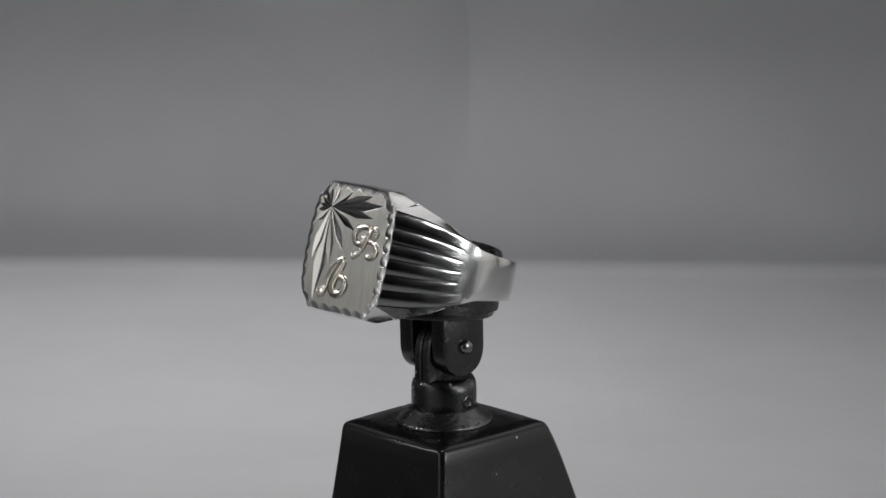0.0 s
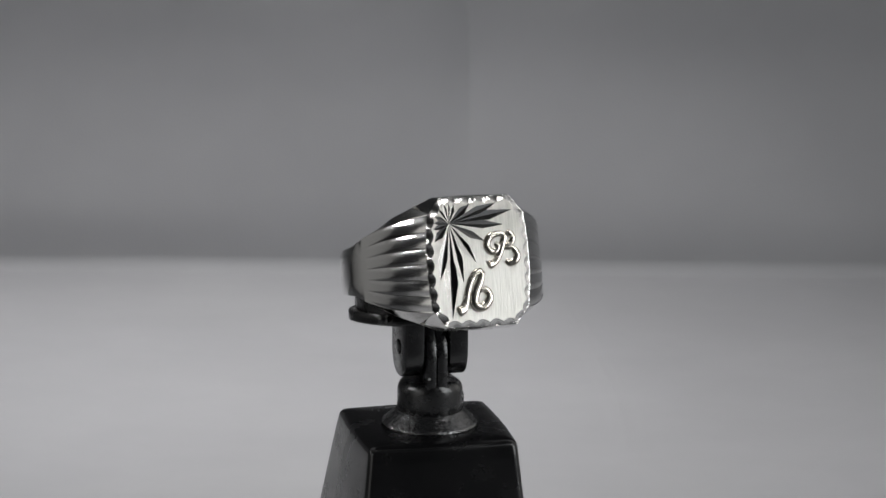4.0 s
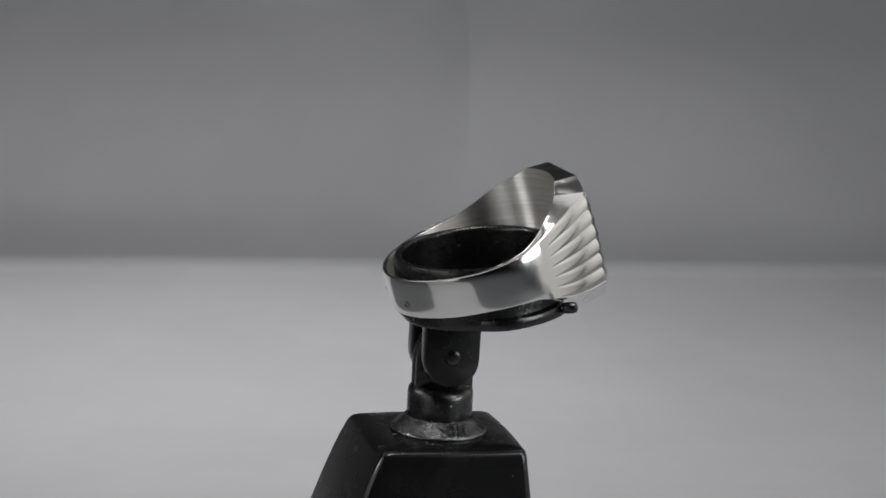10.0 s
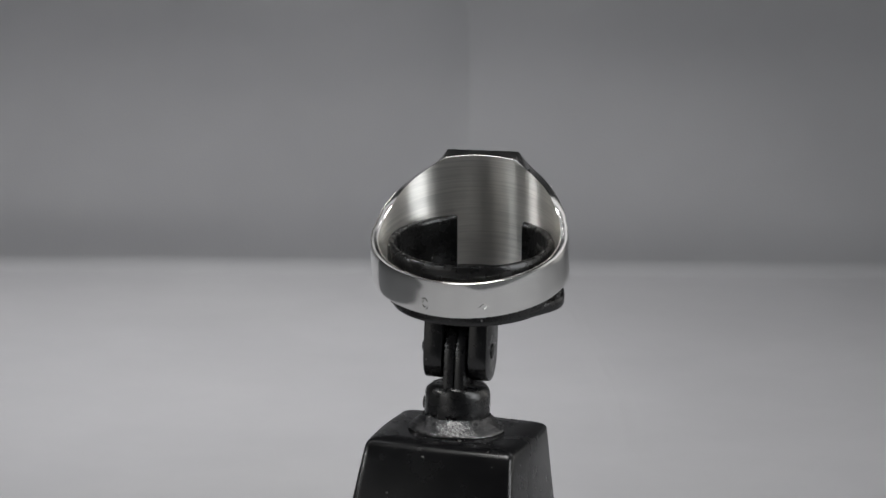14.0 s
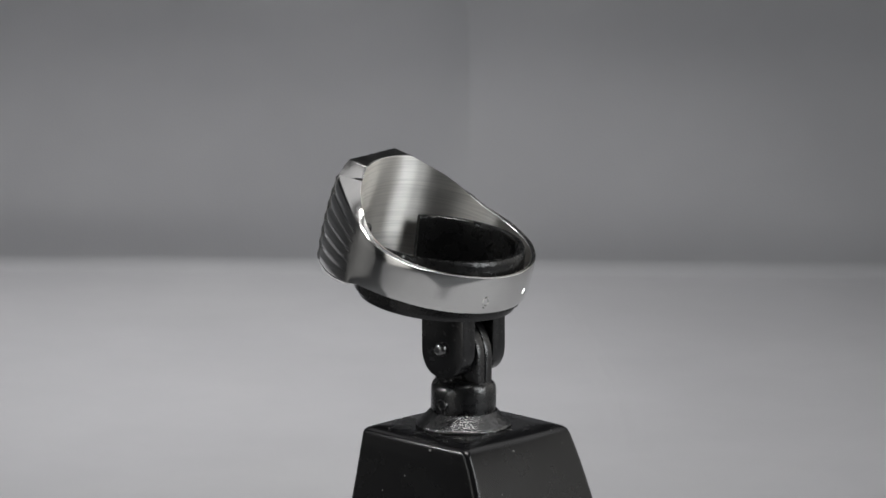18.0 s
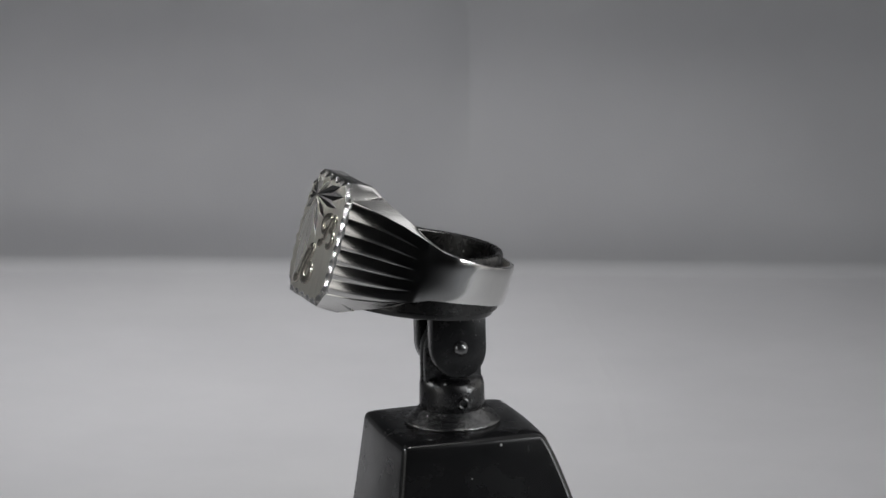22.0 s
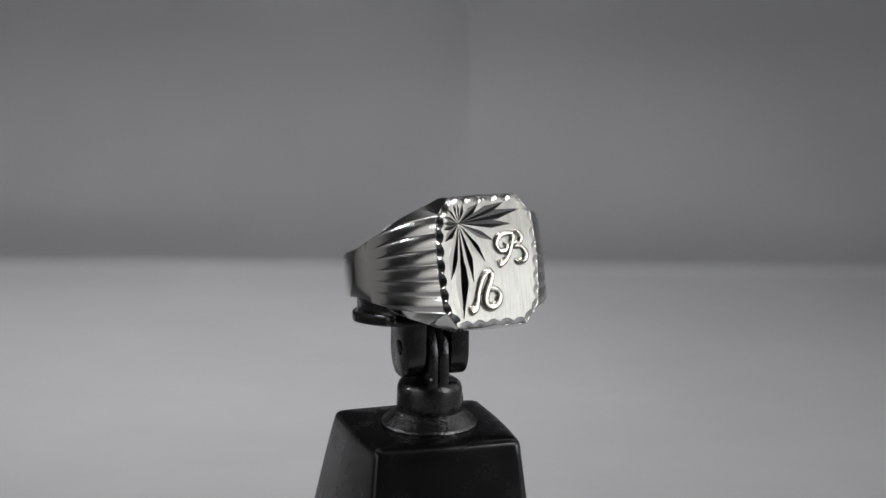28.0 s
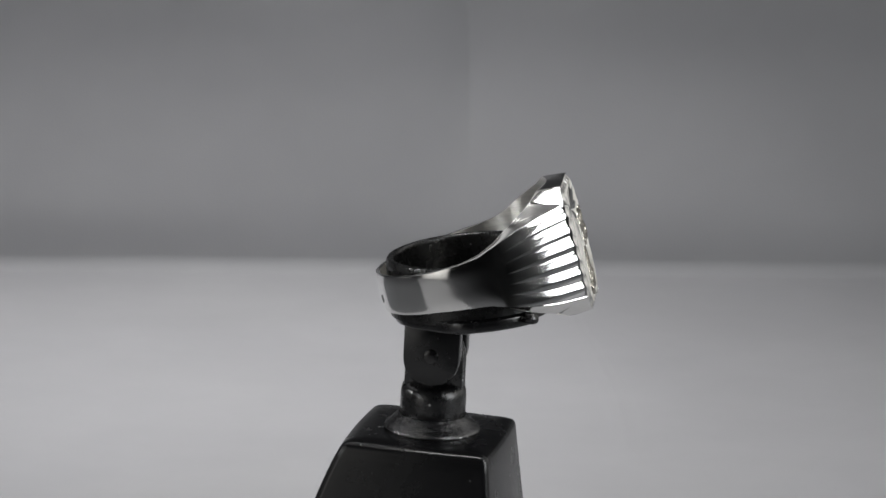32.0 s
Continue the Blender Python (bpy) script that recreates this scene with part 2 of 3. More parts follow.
def ring_stand():
    root = tagged(new("ring_stand"), "black ring display stand with a hinged clip on a flared pedestal", "ring stand")

    def add(name, vf, mat, label="", parent=root, lift=True, smooth=True):
        verts, faces = vf
        if lift:
            verts = [(x, y, z + PEDESTAL / MM) for x, y, z in verts]
        return part(name, verts, faces, mat, parent, label, smooth)

    # pedestal: rounded square, flared most at the back
    levels = [(0.0, 3.0), (0.0, 1.2), (-0.06, 0.62), (-0.22, 0.26), (-0.5, 0.07), (-0.9, 0.0)]
    levels += [(-0.9 - 39.1 * (i / 24), 0.0) for i in range(1, 25)]
    seg, verts = 10, []
    for z, inset in levels:
        d = max(0, -z)
        xr = 9.35 + 0.10 * d + 0.0008 * d * d - inset
        yf = -9.0 - 0.12 * d - 0.0008 * d * d + inset
        yb = 9.0 + (0.36 * d + 0.7 * (1 - math.exp(-d / 3.0))) * (1 - 0.006 * d) - inset
        rad = 0.9
        ring = []
        for cx, cy, a0 in ((xr - rad, yb - rad, 0), (-xr + rad, yb - rad, 90), (-xr + rad, yf + rad, 180), (xr - rad, yf + rad, 270)):
            for k in range(seg + 1):
                a = radians(a0 + 90 * k / seg)
                ring.append((cx + rad * math.cos(a), cy + rad * math.sin(a)))
        full = []
        for k, (x, y) in enumerate(ring):
            x2, y2 = ring[(k + 1) % len(ring)]
            full.append((x, y))
            if math.hypot(x2 - x, y2 - y) > 3:
                for s in range(1, 12):
                    t = s / 12
                    bow = 0.28 * math.sin(math.pi * t)
                    ex, ey = x + (x2 - x) * t, y + (y2 - y) * t
                    nx, ny = y2 - y, x - x2
                    q = math.hypot(nx, ny)
                    full.append((ex + bow * nx / q, ey + bow * ny / q))
        c, sn = math.cos(radians(-2.4)), math.sin(radians(-2.4))
        verts += [(-0.1 + x * c - y * sn, 0.21 + x * sn + y * c, z + 0.3 + 0.12 * (inset > 1)) for x, y in full]
    n = len(full)
    faces = grid_faces(len(levels), n, True) + [tuple(range(n)), tuple((len(levels) - 1) * n + j for j in range(n - 1, -1, -1))]
    add("pedestal", (verts, faces), LACQUER, "glossy black lacquered pedestal with dust specks")

    # cast collar with a coarse grained skin
    shape = [(5.75, 0.3), (5.95, 0.42), (6.0, 0.65), (5.85, 0.9), (5.35, 1.3), (4.85, 1.75), (4.45, 2.15), (4.2, 2.4), (3.0, 2.5)]
    fine = [shape[0]]
    for (r0, z0), (r1, z1) in zip(shape, shape[1:]):
        m = max(1, round(math.hypot(r1 - r0, z1 - z0) / 0.10))
        fine += [(r0 + (r1 - r0) * k / m, z0 + (z1 - z0) * k / m) for k in range(1, m + 1)]
    verts, faces = lathe(fine, 300, 0.1, 0.1)
    verts = [(x + 0.035 * noise.noise((x * 9, y * 9, z * 9 + 5)), y + 0.035 * noise.noise((x * 9 + 9, y * 9, z * 9)),
              z + (0.06 * noise.noise((x * 9, y * 9 + 7, z * 9)) if z > 0.35 else 0)) for x, y, z in verts]
    add("collar", (verts, faces), ROUGH_PLASTIC, "rough cast black plastic collar", smooth="all")

    def saddle(x, y, z):
        return z - (0 if z < 4 else 0.45 * (1 - (y / 4.05) ** 2) * smooth_step(4, 6, z))

    add("swivel", lathe([(3.6, 2.2), (3.95, 2.4), (4.08, 2.8), (4.08, 3.6), (4.07, 4.6), (4.06, 5.2), (3.99, 5.7), (3.84, 6.1), (3.55, 6.42), (3.15, 6.6), (2.5, 6.66), (1.5, 6.68)], 72, 0.1, 0.1, saddle),
        CAST, "black plastic swivel with a saddle top")
    boss = add("boss", lathe([(0.85, 0), (0.8, 0.18), (0.6, 0.24), (0.5, 0.16), (0.3, 0.14)], 20), PLASTIC, lift=False)
    boss.matrix_basis = Matrix.Translation((4.12 * MM, 0.15 * MM, (3.55 + PEDESTAL / MM) * MM)) @ pose(0, 0, 0, 0, 90, 0)

    # tongue between the cheeks, round at the top
    tongue = [(-3.65, 5.0), (-3.65, 9.2)] + [(3.65 * -math.cos(a), 9.2 + 5.0 * math.sin(a)) for a in np.linspace(0.15, math.pi - 0.15, 18)] + [(3.65, 9.2), (3.65, 5.0)]
    add("tongue", slab(tongue, -1.36, -0.05, "x", 0.3), CAST)
    add("tongue", slab(tongue, 0.0, 1.36, "x", 0.3), CAST)

    for lo, hi in ((-4.0, -1.6), (1.6, 4.0)):
        cheek = [(3.5 * math.copysign(abs(math.cos(a)) ** 0.85, math.cos(a)), 10.6 - 3.7 * abs(math.sin(a)) ** 0.88) for a in np.linspace(-math.pi, 0, 33)] + [(3.45, 16.9), (-3.55, 17.5)]
        add("cheek", slab(cheek, lo, hi, "x", 0.3), PLASTIC)
    for side, out in ((-1, 0.35), (1, 1.0)):           # one end is driven in almost flush
        pin = add("pin_head", lathe([(0.95, -0.2), (0.95, 0.15 * out), (0.87, 0.5 * out), (0.62, 0.74 * out), (0.3, 0.84 * out)], 24), PIN if side > 0 else PLASTIC, "shiny dark metal pin head" if side > 0 else "", lift=False)
        pin.matrix_basis = Matrix.Translation((side * 4.0 * MM, 0, (10.6 + PEDESTAL / MM) * MM)) @ pose(0, 0, 0, 0, 90 * side, 0)

    # the open clip that grips the ring from inside
    turn = Matrix.Translation(Vector(CUFF_AT) * MM + Vector((0, 0, PEDESTAL))) @ pose(0, 0, 0, CUFF_LEAN, 0, 0)
    section = [(9.4, -3.0), (9.4, 3.4), (9.47, 3.75), (9.65, 3.95), (9.9, 4.0), (10.2, 3.9), (10.35, 3.6), (10.4, 3.2), (10.4, -3.0)]
    steps, verts = 90, []
    for k in range(steps + 1):
        a = radians(23 + (360 - 23 - 30) * k / steps)      # from the front, to the right
        for r, z in section:
            verts.append((r * math.sin(a), -r * math.cos(a), z))
    m = len(section)
    faces = grid_faces(steps + 1, m, True) + [tuple(range(m)), tuple(steps * m + j for j in range(m - 1, -1, -1))]
    clip = add("clip", (verts, faces), CLIP, "open black plastic clip", lift=False)
    clip.matrix_basis = turn
    outline = []
    for k in range(120):
        a = 2 * math.pi * k / 120
        c = -((math.degrees(a) + 180) % 360 - 180)       # the plate is wider on one side
        r = 9.9 + 1.75 * smooth_step(28, 48, c) * (1 - smooth_step(85, 120, c))
        outline.append((r * math.sin(a), -r * math.cos(a)))
    plate = add("clip_base", slab(outline, -3.9, -2.45, "z", 0.3), PLASTIC, lift=False)
    plate.matrix_basis = turn
    nub = add("nub", lathe([(0.3, -1.0), (0.6, -0.85), (0.72, -0.4), (0.72, 0.5), (0.6, 0.85), (0.3, 1.0)], 20), PLASTIC, lift=False)
    nub.matrix_basis = Matrix.Translation((-9.5 * MM, -12.8 * MM, 18.05 * MM + PEDESTAL)) @ pose(0, 0, 0, 80, 0, -35)
    return root


# ---- the ring (millimetres; x right, -y the way it faces, z along the finger) ----
R_IN, R_BACK, R_SIDE, FACE, HALF_W, HALF_H = 11.3, 11.9, 12.35, 13.67, 6.5, 7.8
FLANK = (0.875, 0.485)               # the way the shoulders face


def reach(v):
    """Half the height of the band, by how far forward it is."""
    table = ((-13, 2.35), (-4, 2.45), (0, 2.75), (2.5, 3.05), (4.9, 3.95), (7.6, 4.85), (10.4, 5.5), (13.6, 5.95))
    for (a, x), (b, y) in zip(table, table[1:]):
        if v <= b:
            t = (v - a) / (b - a)
            return x + (y - x) * t
    return table[-1][1]


def rim(a):
    """Height of the inner rim over the middle, by the angle from the front."""
    a = abs(math.degrees(a))
    a = min(a, 360 - a)
    table = ((0, 8.15), (23, 8.05), (31, 7.35), (38, 6.75), (48, 6.0), (58, 5.1), (68, 4.0), (78, 3.2), (90, 2.75), (110, 2.45), (181, 2.32))
    for (p, x), (q, y) in zip(table, table[1:]):
        if a <= q:
            return x + (y - x) * (a - p) / (q - p)
    return table[-1][1]


def face_half_width(u):
    u = abs(u)
    if u < 5.6:
        return HALF_W - 0.38 * (u / 5.6) ** 2
    return HALF_W - 0.38 - (u - 5.6) / (HALF_H - 5.6) * 1.7


def band_columns():
    """Plan stations from the back round the right flank to the face's middle: outer point, inner angle, half height, flank progress."""
    tang = radians(71)
    tx, ty = R_SIDE * math.sin(tang), R_SIDE * math.cos(tang)
    edge = math.asin(HALF_W / R_IN)
    cols = []
    for k in range(50):
        a = math.pi + (tang - math.pi) * k / 50
        r = R_SIDE + (R_BACK - R_SIDE) * smooth_step(90, 160, math.degrees(a))
        cols.append((r * math.sin(a), r * math.cos(a), a, reach(r * math.cos(a)), 0.0))
    for k in range(41):
        t = k / 40
        bulge = 0.42 * 4 * t * (1 - t)
        x, y = tx + (HALF_W - tx) * t + FLANK[0] * bulge, ty + (FACE - 0.30 - ty) * t + FLANK[1] * bulge
        cols.append((x, y, tang + (edge - tang) * t, reach(y), t))
    return cols


def ring_band(root):
    cols = band_columns()
    rows = 97

    def outer(x, v, half, prog, s):
        u = half * s
        groove = 0.0
        if prog > 0:
            q = abs(s / 0.325) % 1.0
            f = abs(2 * q - 1)
            far = max(0.0, (prog - 0.12) / 0.88)          # the cuts start as points at the shank and widen to the face
            share = 0.30 + 0.70 * smooth_step(0.0, 0.65, far)
            groove = 0.145 * far ** 0.7 * max(0.0, (f - 1 + share) / share) ** 2.0
            x -= prog * 0.55 * (u / 6.0) ** 2
        swell = 0.0 if prog > 0 else -0.12 * s ** 4
        nx, nv = FLANK if prog > 0 else (x / 12, v / 12)
        return (x - nx * groove + nx * swell, -(v - nv * groove + nv * swell), u)

    verts, faces = [], []
    both = [(c, 1) for c in cols] + [(c, -1) for c in reversed(cols[1:])]
    # outer skin
    for (x, v, a, half, prog), side in both:
        for i in range(rows):
            p = outer(x, v, half, prog, -1 + 2 * i / (rows - 1))
            verts.append((side * p[0], p[1], p[2]))
    n = len(both)
    gap = len(cols) - 1
    faces += [f for f in grid_faces(n, rows) if f[0] // rows != gap]
    j = (n - 1) * rows
    # join at the back: the first station is shared by both sides
    for i in range(rows - 1):
        faces.append((j + i, j + i + 1, i + 1, i))
    part("band", verts, faces, SILVER, root, "polished silver band with fluted shoulders")

    # top and bottom rims, from the skin in to the inner wall
    for sgn in (1, -1):
        verts = []
        for (x, v, a, half, prog), side in both:
            p = outer(x, v, half, prog, sgn)
            q = (R_IN * math.sin(a), -R_IN * math.cos(a), sgn * rim(a))
            for t, lift in ((0, -0.12), (0.08, -0.04), (0.3, 0.05), (0.5, 0.08), (0.75, 0.05), (0.92, -0.03), (1, -0.10)):
                wide = math.dist(p, q)
                lift = lift * (1 - smooth_step(0.0, 0.6, prog)) + 0.012 * wide * 4 * t * (1 - t) * smooth_step(0.0, 0.3, prog)
                verts.append((side * (p[0] + (q[0] - p[0]) * t), p[1] + (q[1] - p[1]) * t, p[2] + (q[2] - p[2]) * t + sgn * lift * 0.8))
        faces = [f for f in grid_faces(n, 7) if f[0] // 7 != gap]
        faces += [((n - 1) * 7 + i, (n - 1) * 7 + i + 1, i + 1, i) for i in range(6)]
        part("rim", verts, faces, HEAD, root, "smooth buffed silver rim")

    # head block under the face plate, with its clipped corners
    def clipped(w):
        return HALF_H if abs(w) <= 4.5 else HALF_H - (abs(w) - 4.5) / 1.72 * 2.4

    far = HALF_W - 0.38
    half = [w for w in np.linspace(-far, -4.5, 8)] + [w for w in np.linspace(-4.5, 0, 16)][1:]
    across = [-far] + half + [-w for w in reversed(half[:-1])] + [far]
    verts, cols2 = [], len(across)
    for i, w in enumerate(across):
        drop = 1.4 if i in (0, cols2 - 1) else 0.0       # the ends turn down into the shoulders
        top = clipped(w)
        v_in = math.sqrt(R_IN ** 2 - w ** 2)
        lip = rim(math.asin(w / R_IN))
        for sgn in (1, -1):
            line = []
            for t, swell in ((0, 0.0), (0.06, 0.03), (0.2, 0.05), (0.5, 0.06), (0.85, 0.04), (0.96, 0.02), (1, -0.05)):
                line.append((FACE - 0.30 + (v_in - FACE + 0.30) * t, top + (lip - top) * t + swell))
            verts += [(w, -v, sgn * (z - drop)) for v, z in line]
    faces = []
    for i in range(cols2 - 1):
        for off in (0, 7):
            for r in range(6):
                p = i * 14 + off + r
                faces.append((p, p + 1, p + 15, p + 14))
    part("head", verts, faces, HEAD, root, "polished silver head with clipped corners")

    # brushed inner wall
    verts, m = [], 17
    stations = [(a, rim(a)) for _, _, a, _, _ in cols]
    edge = cols[-1][2]
    for k in range(1, 24):
        a = edge - 2 * edge * k / 24
        stations.append((a, rim(a)))
    stations += [(-a, rim(a)) for _, _, a, _, _ in reversed(cols[1:])]
    for a, half in stations:
        for i in range(m):
            s = -1 + 2 * i / (m - 1)
            verts.append((R_IN * math.sin(a), -R_IN * math.cos(a), half * s))
    n = len(stations)
    faces = grid_faces(n, m) + [((n - 1) * m + i, (n - 1) * m + i + 1, i + 1, i) for i in range(m - 1)]
    part("inner_wall", verts, faces, INSIDE, root, "brushed silver inner wall")


STAR = (-3.55, 4.65)
RAYS = ((20, 6.6, 0.50), (9.3, 8.3, 0.52), (-3.4, 6.9, 0.46), (-27.6, 5.0, 0.38), (-57, 5.8, 0.44), (-79, 7.4, 0.54), (-91.3, 11.6, 0.74),
        (-103, 6.9, 0.60), (-133, 2.9, 0.42), (-162, 2.1, 0.30), (176, 1.9, 0.26), (151, 2.0, 0.26), (125, 2.3, 0.28), (102, 2.5, 0.30),
        (87, 2.4, 0.28), (72, 2.5, 0.30), (39, 3.7, 0.40))


def face_plate(root):
    """The brushed face with its star of bright cuts and scalloped border, as one relief that is split into its cuts."""
    nr, nc = 340, 270
    us = np.linspace(-HALF_H, HALF_H, nr)
    half = np.array([face_half_width(u) for u in us])
    s = np.linspace(-1, 1, nc)
    wv = half[:, None] * s[None, :]
    uv = np.repeat(us[:, None], nc, 1)
    # distance to the outline, and the way along it
    loop = [(-half[0] + 2 * half[0] * k / 60, -HALF_H) for k in range(60)] + [(face_half_width(u), u) for u in np.linspace(-HALF_H, HALF_H, 120)[:-1]]
    loop += [(half[0] - 2 * half[0] * k / 60, HALF_H) for k in range(60)] + [(-face_half_width(u), u) for u in np.linspace(HALF_H, -HALF_H, 120)[:-1]]
    loop = np.array(loop)
    gone = np.concatenate([[0], np.cumsum(np.hypot(*np.diff(loop, axis=0).T))])
    d2 = np.empty((nr, nc))
    along = np.empty((nr, nc))
    for i in range(nr):
        d = np.hypot(wv[i][:, None] - loop[None, :, 0], uv[i][:, None] - loop[None, :, 1])
        k = d.argmin(1)
        d2[i], along[i] = d[np.arange(nc), k], gone[k]
    pitch = gone[-1] / round(gone[-1] / 1.75)
    phase = along / pitch
    wide = 0.44 + 0.36 * np.abs(np.sin(np.pi * phase))
    edge = np.clip(1 - d2 / wide, 0, 1)
    # the cuts of the border are small hollow scoops
    height = np.where(edge > 0, -0.62 * wide * edge * (1 - 0.25 * edge), 0.0)
    zone = np.where(edge > 0, -2 - np.floor(phase).astype(int), -1)
    way = np.zeros((nr, nc))
    for k, (ang, length, hw) in enumerate(RAYS):
        c, sn = math.cos(radians(ang)), math.sin(radians(ang))
        x = (wv - STAR[0]) * c + (uv - STAR[1]) * sn
        y = -(wv - STAR[0]) * sn + (uv - STAR[1]) * c
        t = x / length
        body = np.where(t < 0.62, t / 0.62, (1 - t) / 0.38)
        wdt = 1.16 * hw * np.clip(body, 0, 1)
        deep = -(wdt - np.abs(y)) * 0.37
        cut = (t > 0) & (t < 1) & (deep < 0) & (deep < height) & (d2 > 0.35)
        height = np.where(cut, deep, height)
        zone = np.where(cut, k, zone)
        way = np.where(cut, np.sign(y), way)
    # a skirt all round, down behind the shoulders
    wv, uv, zone, way = (np.pad(q, 1, mode="edge") for q in (wv, uv, zone, way))
    height = np.pad(height, 1, constant_values=-0.6)
    nr, nc = nr + 2, nc + 2
    # the whole face is very slightly domed
    height += 0.19 * (1 - (uv / HALF_H) ** 2)
    verts = [(float(wv[i, j]), -(FACE + float(height[i, j])), float(uv[i, j])) for i in range(nr) for j in range(nc)]
    groups = {}
    for i in range(nr - 1):
        for j in range(nc - 1):
            a = i * nc + j
            groups.setdefault(int(zone[i, j]), []).append((a, a + 1, a + nc + 1, a + nc))

    def piece(name, faces, mat, parent, label="", smooth=True):
        used = sorted({v for f in faces for v in f})
        back = {v: k for k, v in enumerate(used)}
        return part(name, [verts[v] for v in used], [tuple(back[v] for v in f) for f in faces], mat, parent, label, smooth)

    plate = piece("face_plate", groups.pop(-1), FIELD, root, "brushed silver face plate", "all")
    for key in sorted(groups, reverse=True):
        if key >= 0:
            ray = piece("star_ray", groups[key], RAY, plate)
            # each ray has two flat flanks
            ang = radians(RAYS[key][0])
            c, sn = math.cos(ang), math.sin(ang)
            loops = []
            for a, *_ in groups[key]:
                side = float(way[a // nc, a % nc]) or 1.0
                flat = Vector((sn * 0.37 * side, -1, -c * 0.37 * side)).normalized()
                loops += [flat] * 4
            ray.data.normals_split_custom_set(loops)
        else:
            piece("scallop", groups[key], CUT, plate)


def stroke(points, radii, flat=0.75, steps=10, ring_n=12):
    """A raised stroke with round ends, drawn on the face."""
    line = spline(points, steps)
    verts, n = [], len(line)
    for i, p in enumerate(line):
        a, b = line[max(0, i - 1)], line[min(n - 1, i + 1)]
        d = (b - a) / (np.hypot(*(b - a)) + 1e-9)
        side = np.array([-d[1], d[0]])
        t = i / (n - 1) * (len(radii) - 1)
        k = min(int(t), len(radii) - 2)
        r = radii[k] + (radii[k + 1] - radii[k]) * (t - k)
        end = min(i, n - 1 - i)
        r *= (0.35, 0.75, 0.93, 1)[min(3, end)]
        for j in range(ring_n):
            g = 2 * math.pi * j / ring_n
            q = p + side * r * 2.35 * math.cos(g)
            verts.append((q[0], -(FACE + 0.12 + r * flat * 2.0 * math.copysign(abs(math.sin(g)) ** 0.6, math.sin(g))), q[1]))
    faces = grid_faces(n, ring_n, True) + [tuple(range(ring_n - 1, -1, -1)), tuple((n - 1) * ring_n + j for j in range(ring_n))]
    return verts, faces


def joined(*shapes):
    verts, faces = [], []
    for v, f in shapes:
        k = len(verts)
        verts += v
        faces += [tuple(a + k for a in q) for q in f]
    return verts, faces


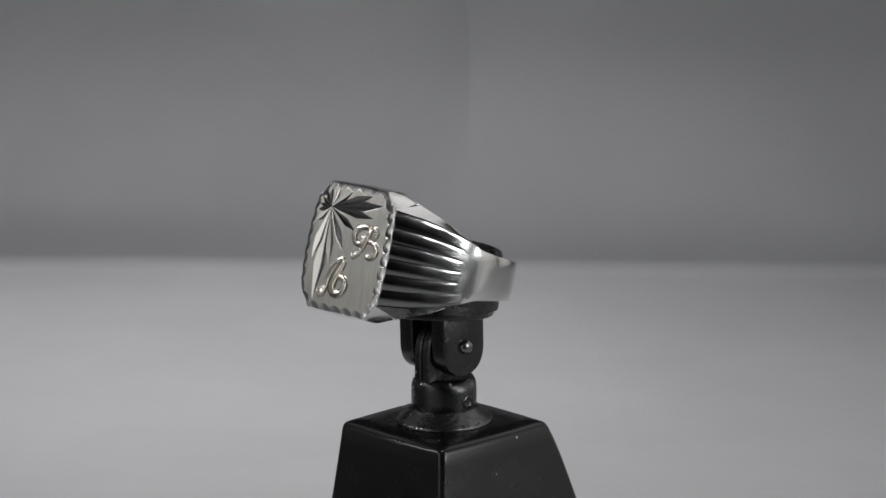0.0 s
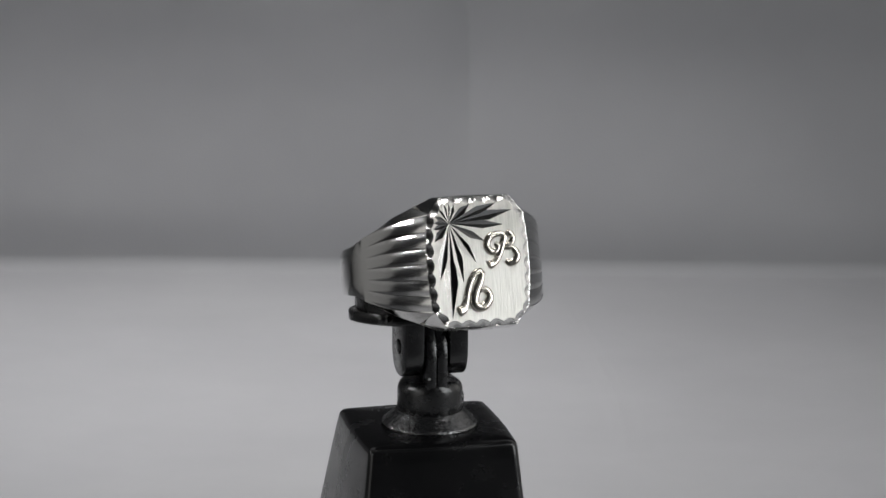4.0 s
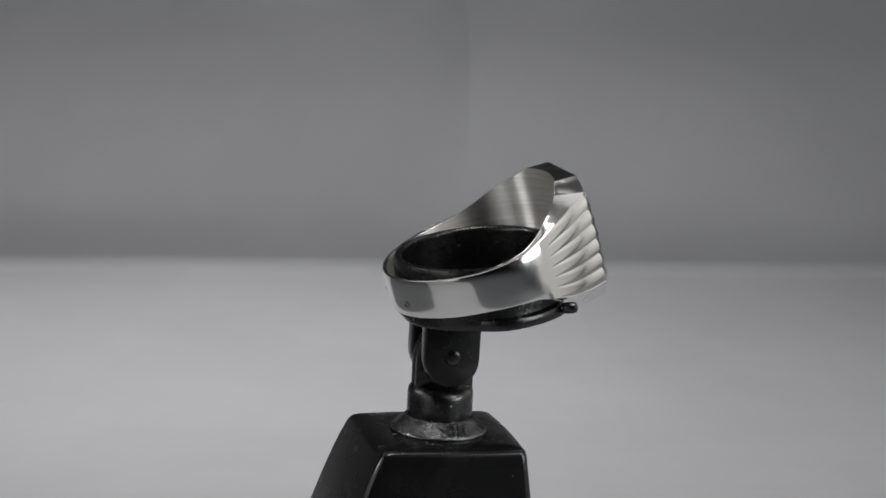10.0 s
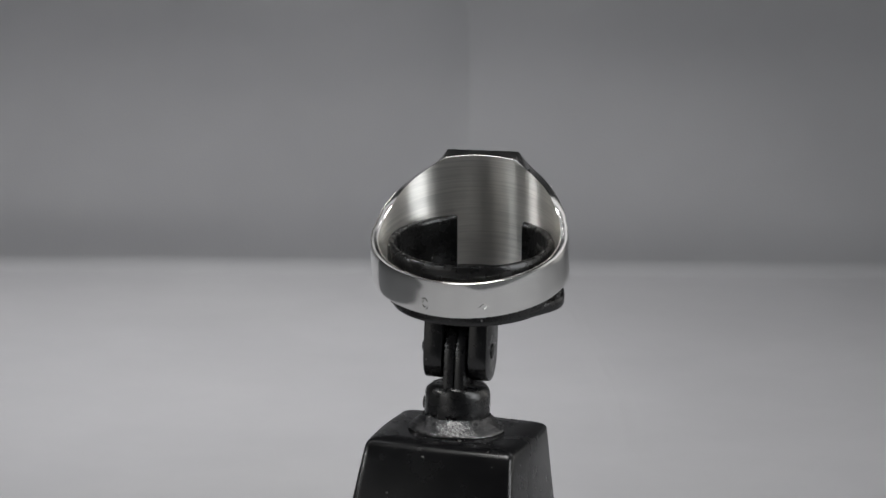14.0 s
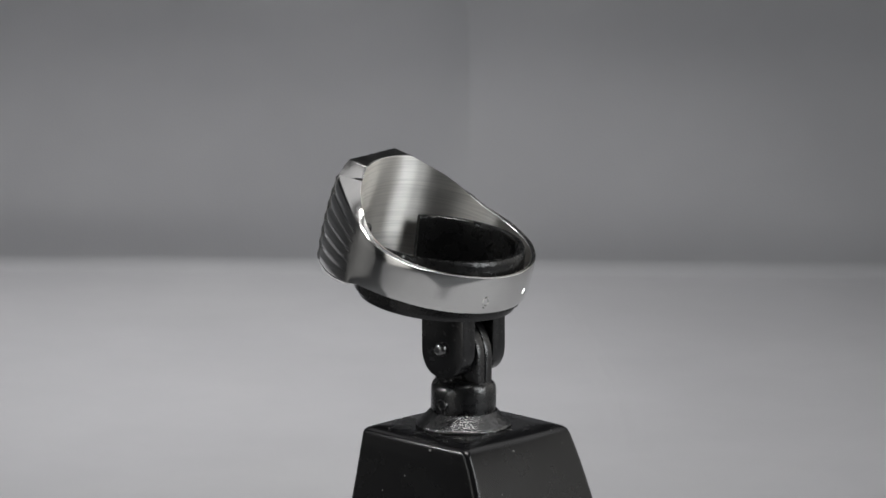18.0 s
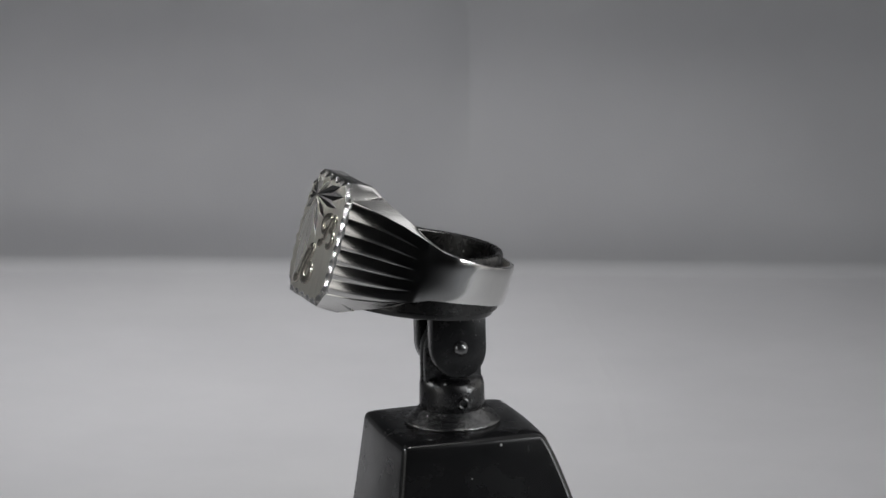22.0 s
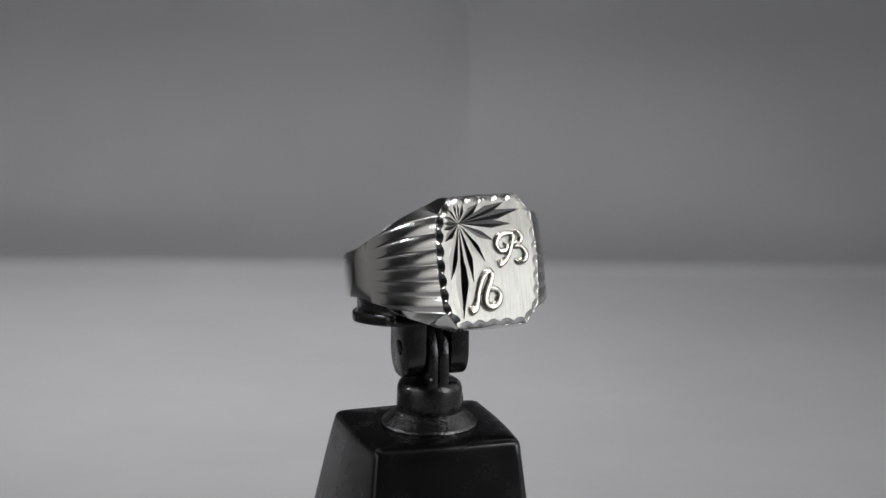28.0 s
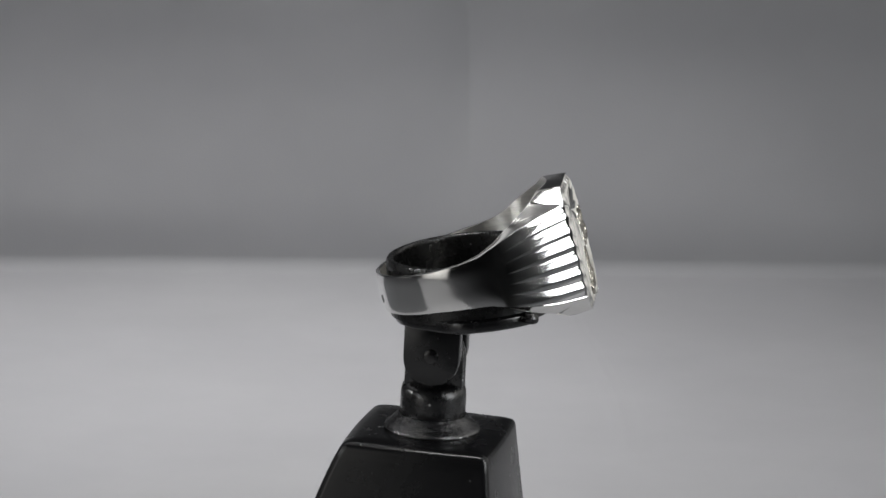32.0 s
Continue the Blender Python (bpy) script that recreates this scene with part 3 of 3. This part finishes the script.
def signet_ring():
    root = tagged(new("signet_ring"), "polished silver signet ring with star engraving and initials", "ring")
    ring_band(root)
    face_plate(root)
    b = joined(stroke([(1.32, -0.37), (2.01, -0.13), (2.69, 0.60), (3.14, 1.66), (3.57, 2.83), (3.77, 3.27)], (0.26, 0.20, 0.18, 0.19, 0.18, 0.14)),
               stroke([(3.80, 3.22), (2.76, 3.36), (1.73, 3.02), (1.27, 2.15), (1.73, 1.28), (2.43, 1.32), (2.74, 1.91), (2.23, 2.25)], (0.14, 0.17, 0.20, 0.20, 0.19, 0.18, 0.17, 0.13)),
               stroke([(3.60, 2.95), (4.20, 3.41), (4.61, 2.83), (4.35, 2.15), (3.65, 1.71), (4.53, 1.57), (5.06, 0.84), (4.81, 0.06), (4.03, -0.23), (3.60, 0.21)], (0.14, 0.18, 0.19, 0.17, 0.14, 0.17, 0.21, 0.21, 0.18, 0.13)))
    part("initial", [(x - 0.2, y, z - 0.2) for x, y, z in b[0]], b[1], SATIN, root, "raised polished script letter B", "all")
    a = joined(stroke([(-1.91, -5.33), (-1.35, -5.08), (-1.02, -4.33), (-0.80, -3.29), (-0.39, -2.12), (0.21, -1.30), (0.97, -1.05)], (0.27, 0.21, 0.16, 0.15, 0.17, 0.18, 0.15)),
               stroke([(0.97, -1.10), (0.62, -2.22), (0.11, -3.29), (-0.14, -4.33), (0.31, -4.99), (1.12, -4.74), (1.53, -3.92), (1.27, -3.24), (0.62, -3.09), (0.11, -3.48)], (0.15, 0.18, 0.20, 0.22, 0.22, 0.20, 0.19, 0.17, 0.16, 0.12)))
    part("initial", [(-1.0 + (x + 0.2) * 1.18, y, -3.75 + (z + 3.4) * 1.12) for x, y, z in a[0]], a[1], SATIN, root, "raised polished script letter A", "all")
    # two small stamped hallmarks on the back of the band
    for ang, kind in ((196.2, 4), (160.2, 14)):
        a0 = radians(ang)
        verts = []
        for r, dep in ((0.68, -0.02), (0.60, 0.08), (0.40, 0.08), (0.33, -0.02)):
            for j in range(kind):
                g = 2 * math.pi * j / kind
                wdt, hgt = r * math.cos(g) * (1.0 if kind == 4 else 0.75), r * math.sin(g) * (0.8 if kind == 4 else 1.25)
                aa = a0 + wdt / R_BACK
                verts.append(((R_BACK + dep) * math.sin(aa), -(R_BACK + dep) * math.cos(aa), hgt - 0.8))
        part("hallmark", verts, grid_faces(4, kind, True), SILVER, root, "tiny stamped hallmark", smooth=False)
    return root


stand = ring_stand()
ring = signet_ring()


# ---- the turning of the stand, with the ring on it ----
START, RATE = -44.63, 15.166         # degrees, degrees per second


def motions():
    off = Matrix.Translation((-AXIS[0] * MM, -AXIS[1] * MM, PEDESTAL)) @ pose(0, 0, 0, STAND_LEAN, 0, 0) @ pose(0, 0, 0, 0, STAND_ROLL, 0) @ Matrix.Translation((0, 0, -PEDESTAL))
    seat = Matrix.Translation(Vector(RING_AT) * MM + Vector((0, 0, PEDESTAL))) @ pose(0, 0, 0, RING_LEAN, 0, 0) @ pose(0, 0, 0, 0, RING_ROLL, 0) @ pose(0, 0, 0, 0, 0, RING_YAW)
    times = [0.5 * k for k in range(65)]
    walk(stand, [(t, pose(0, 0, 0, 0, 0, START + RATE * t) @ off) for t in times])
    walk(ring, [(t, pose(0, 0, 0, 0, 0, START + RATE * t) @ off @ seat) for t in times])


motions()
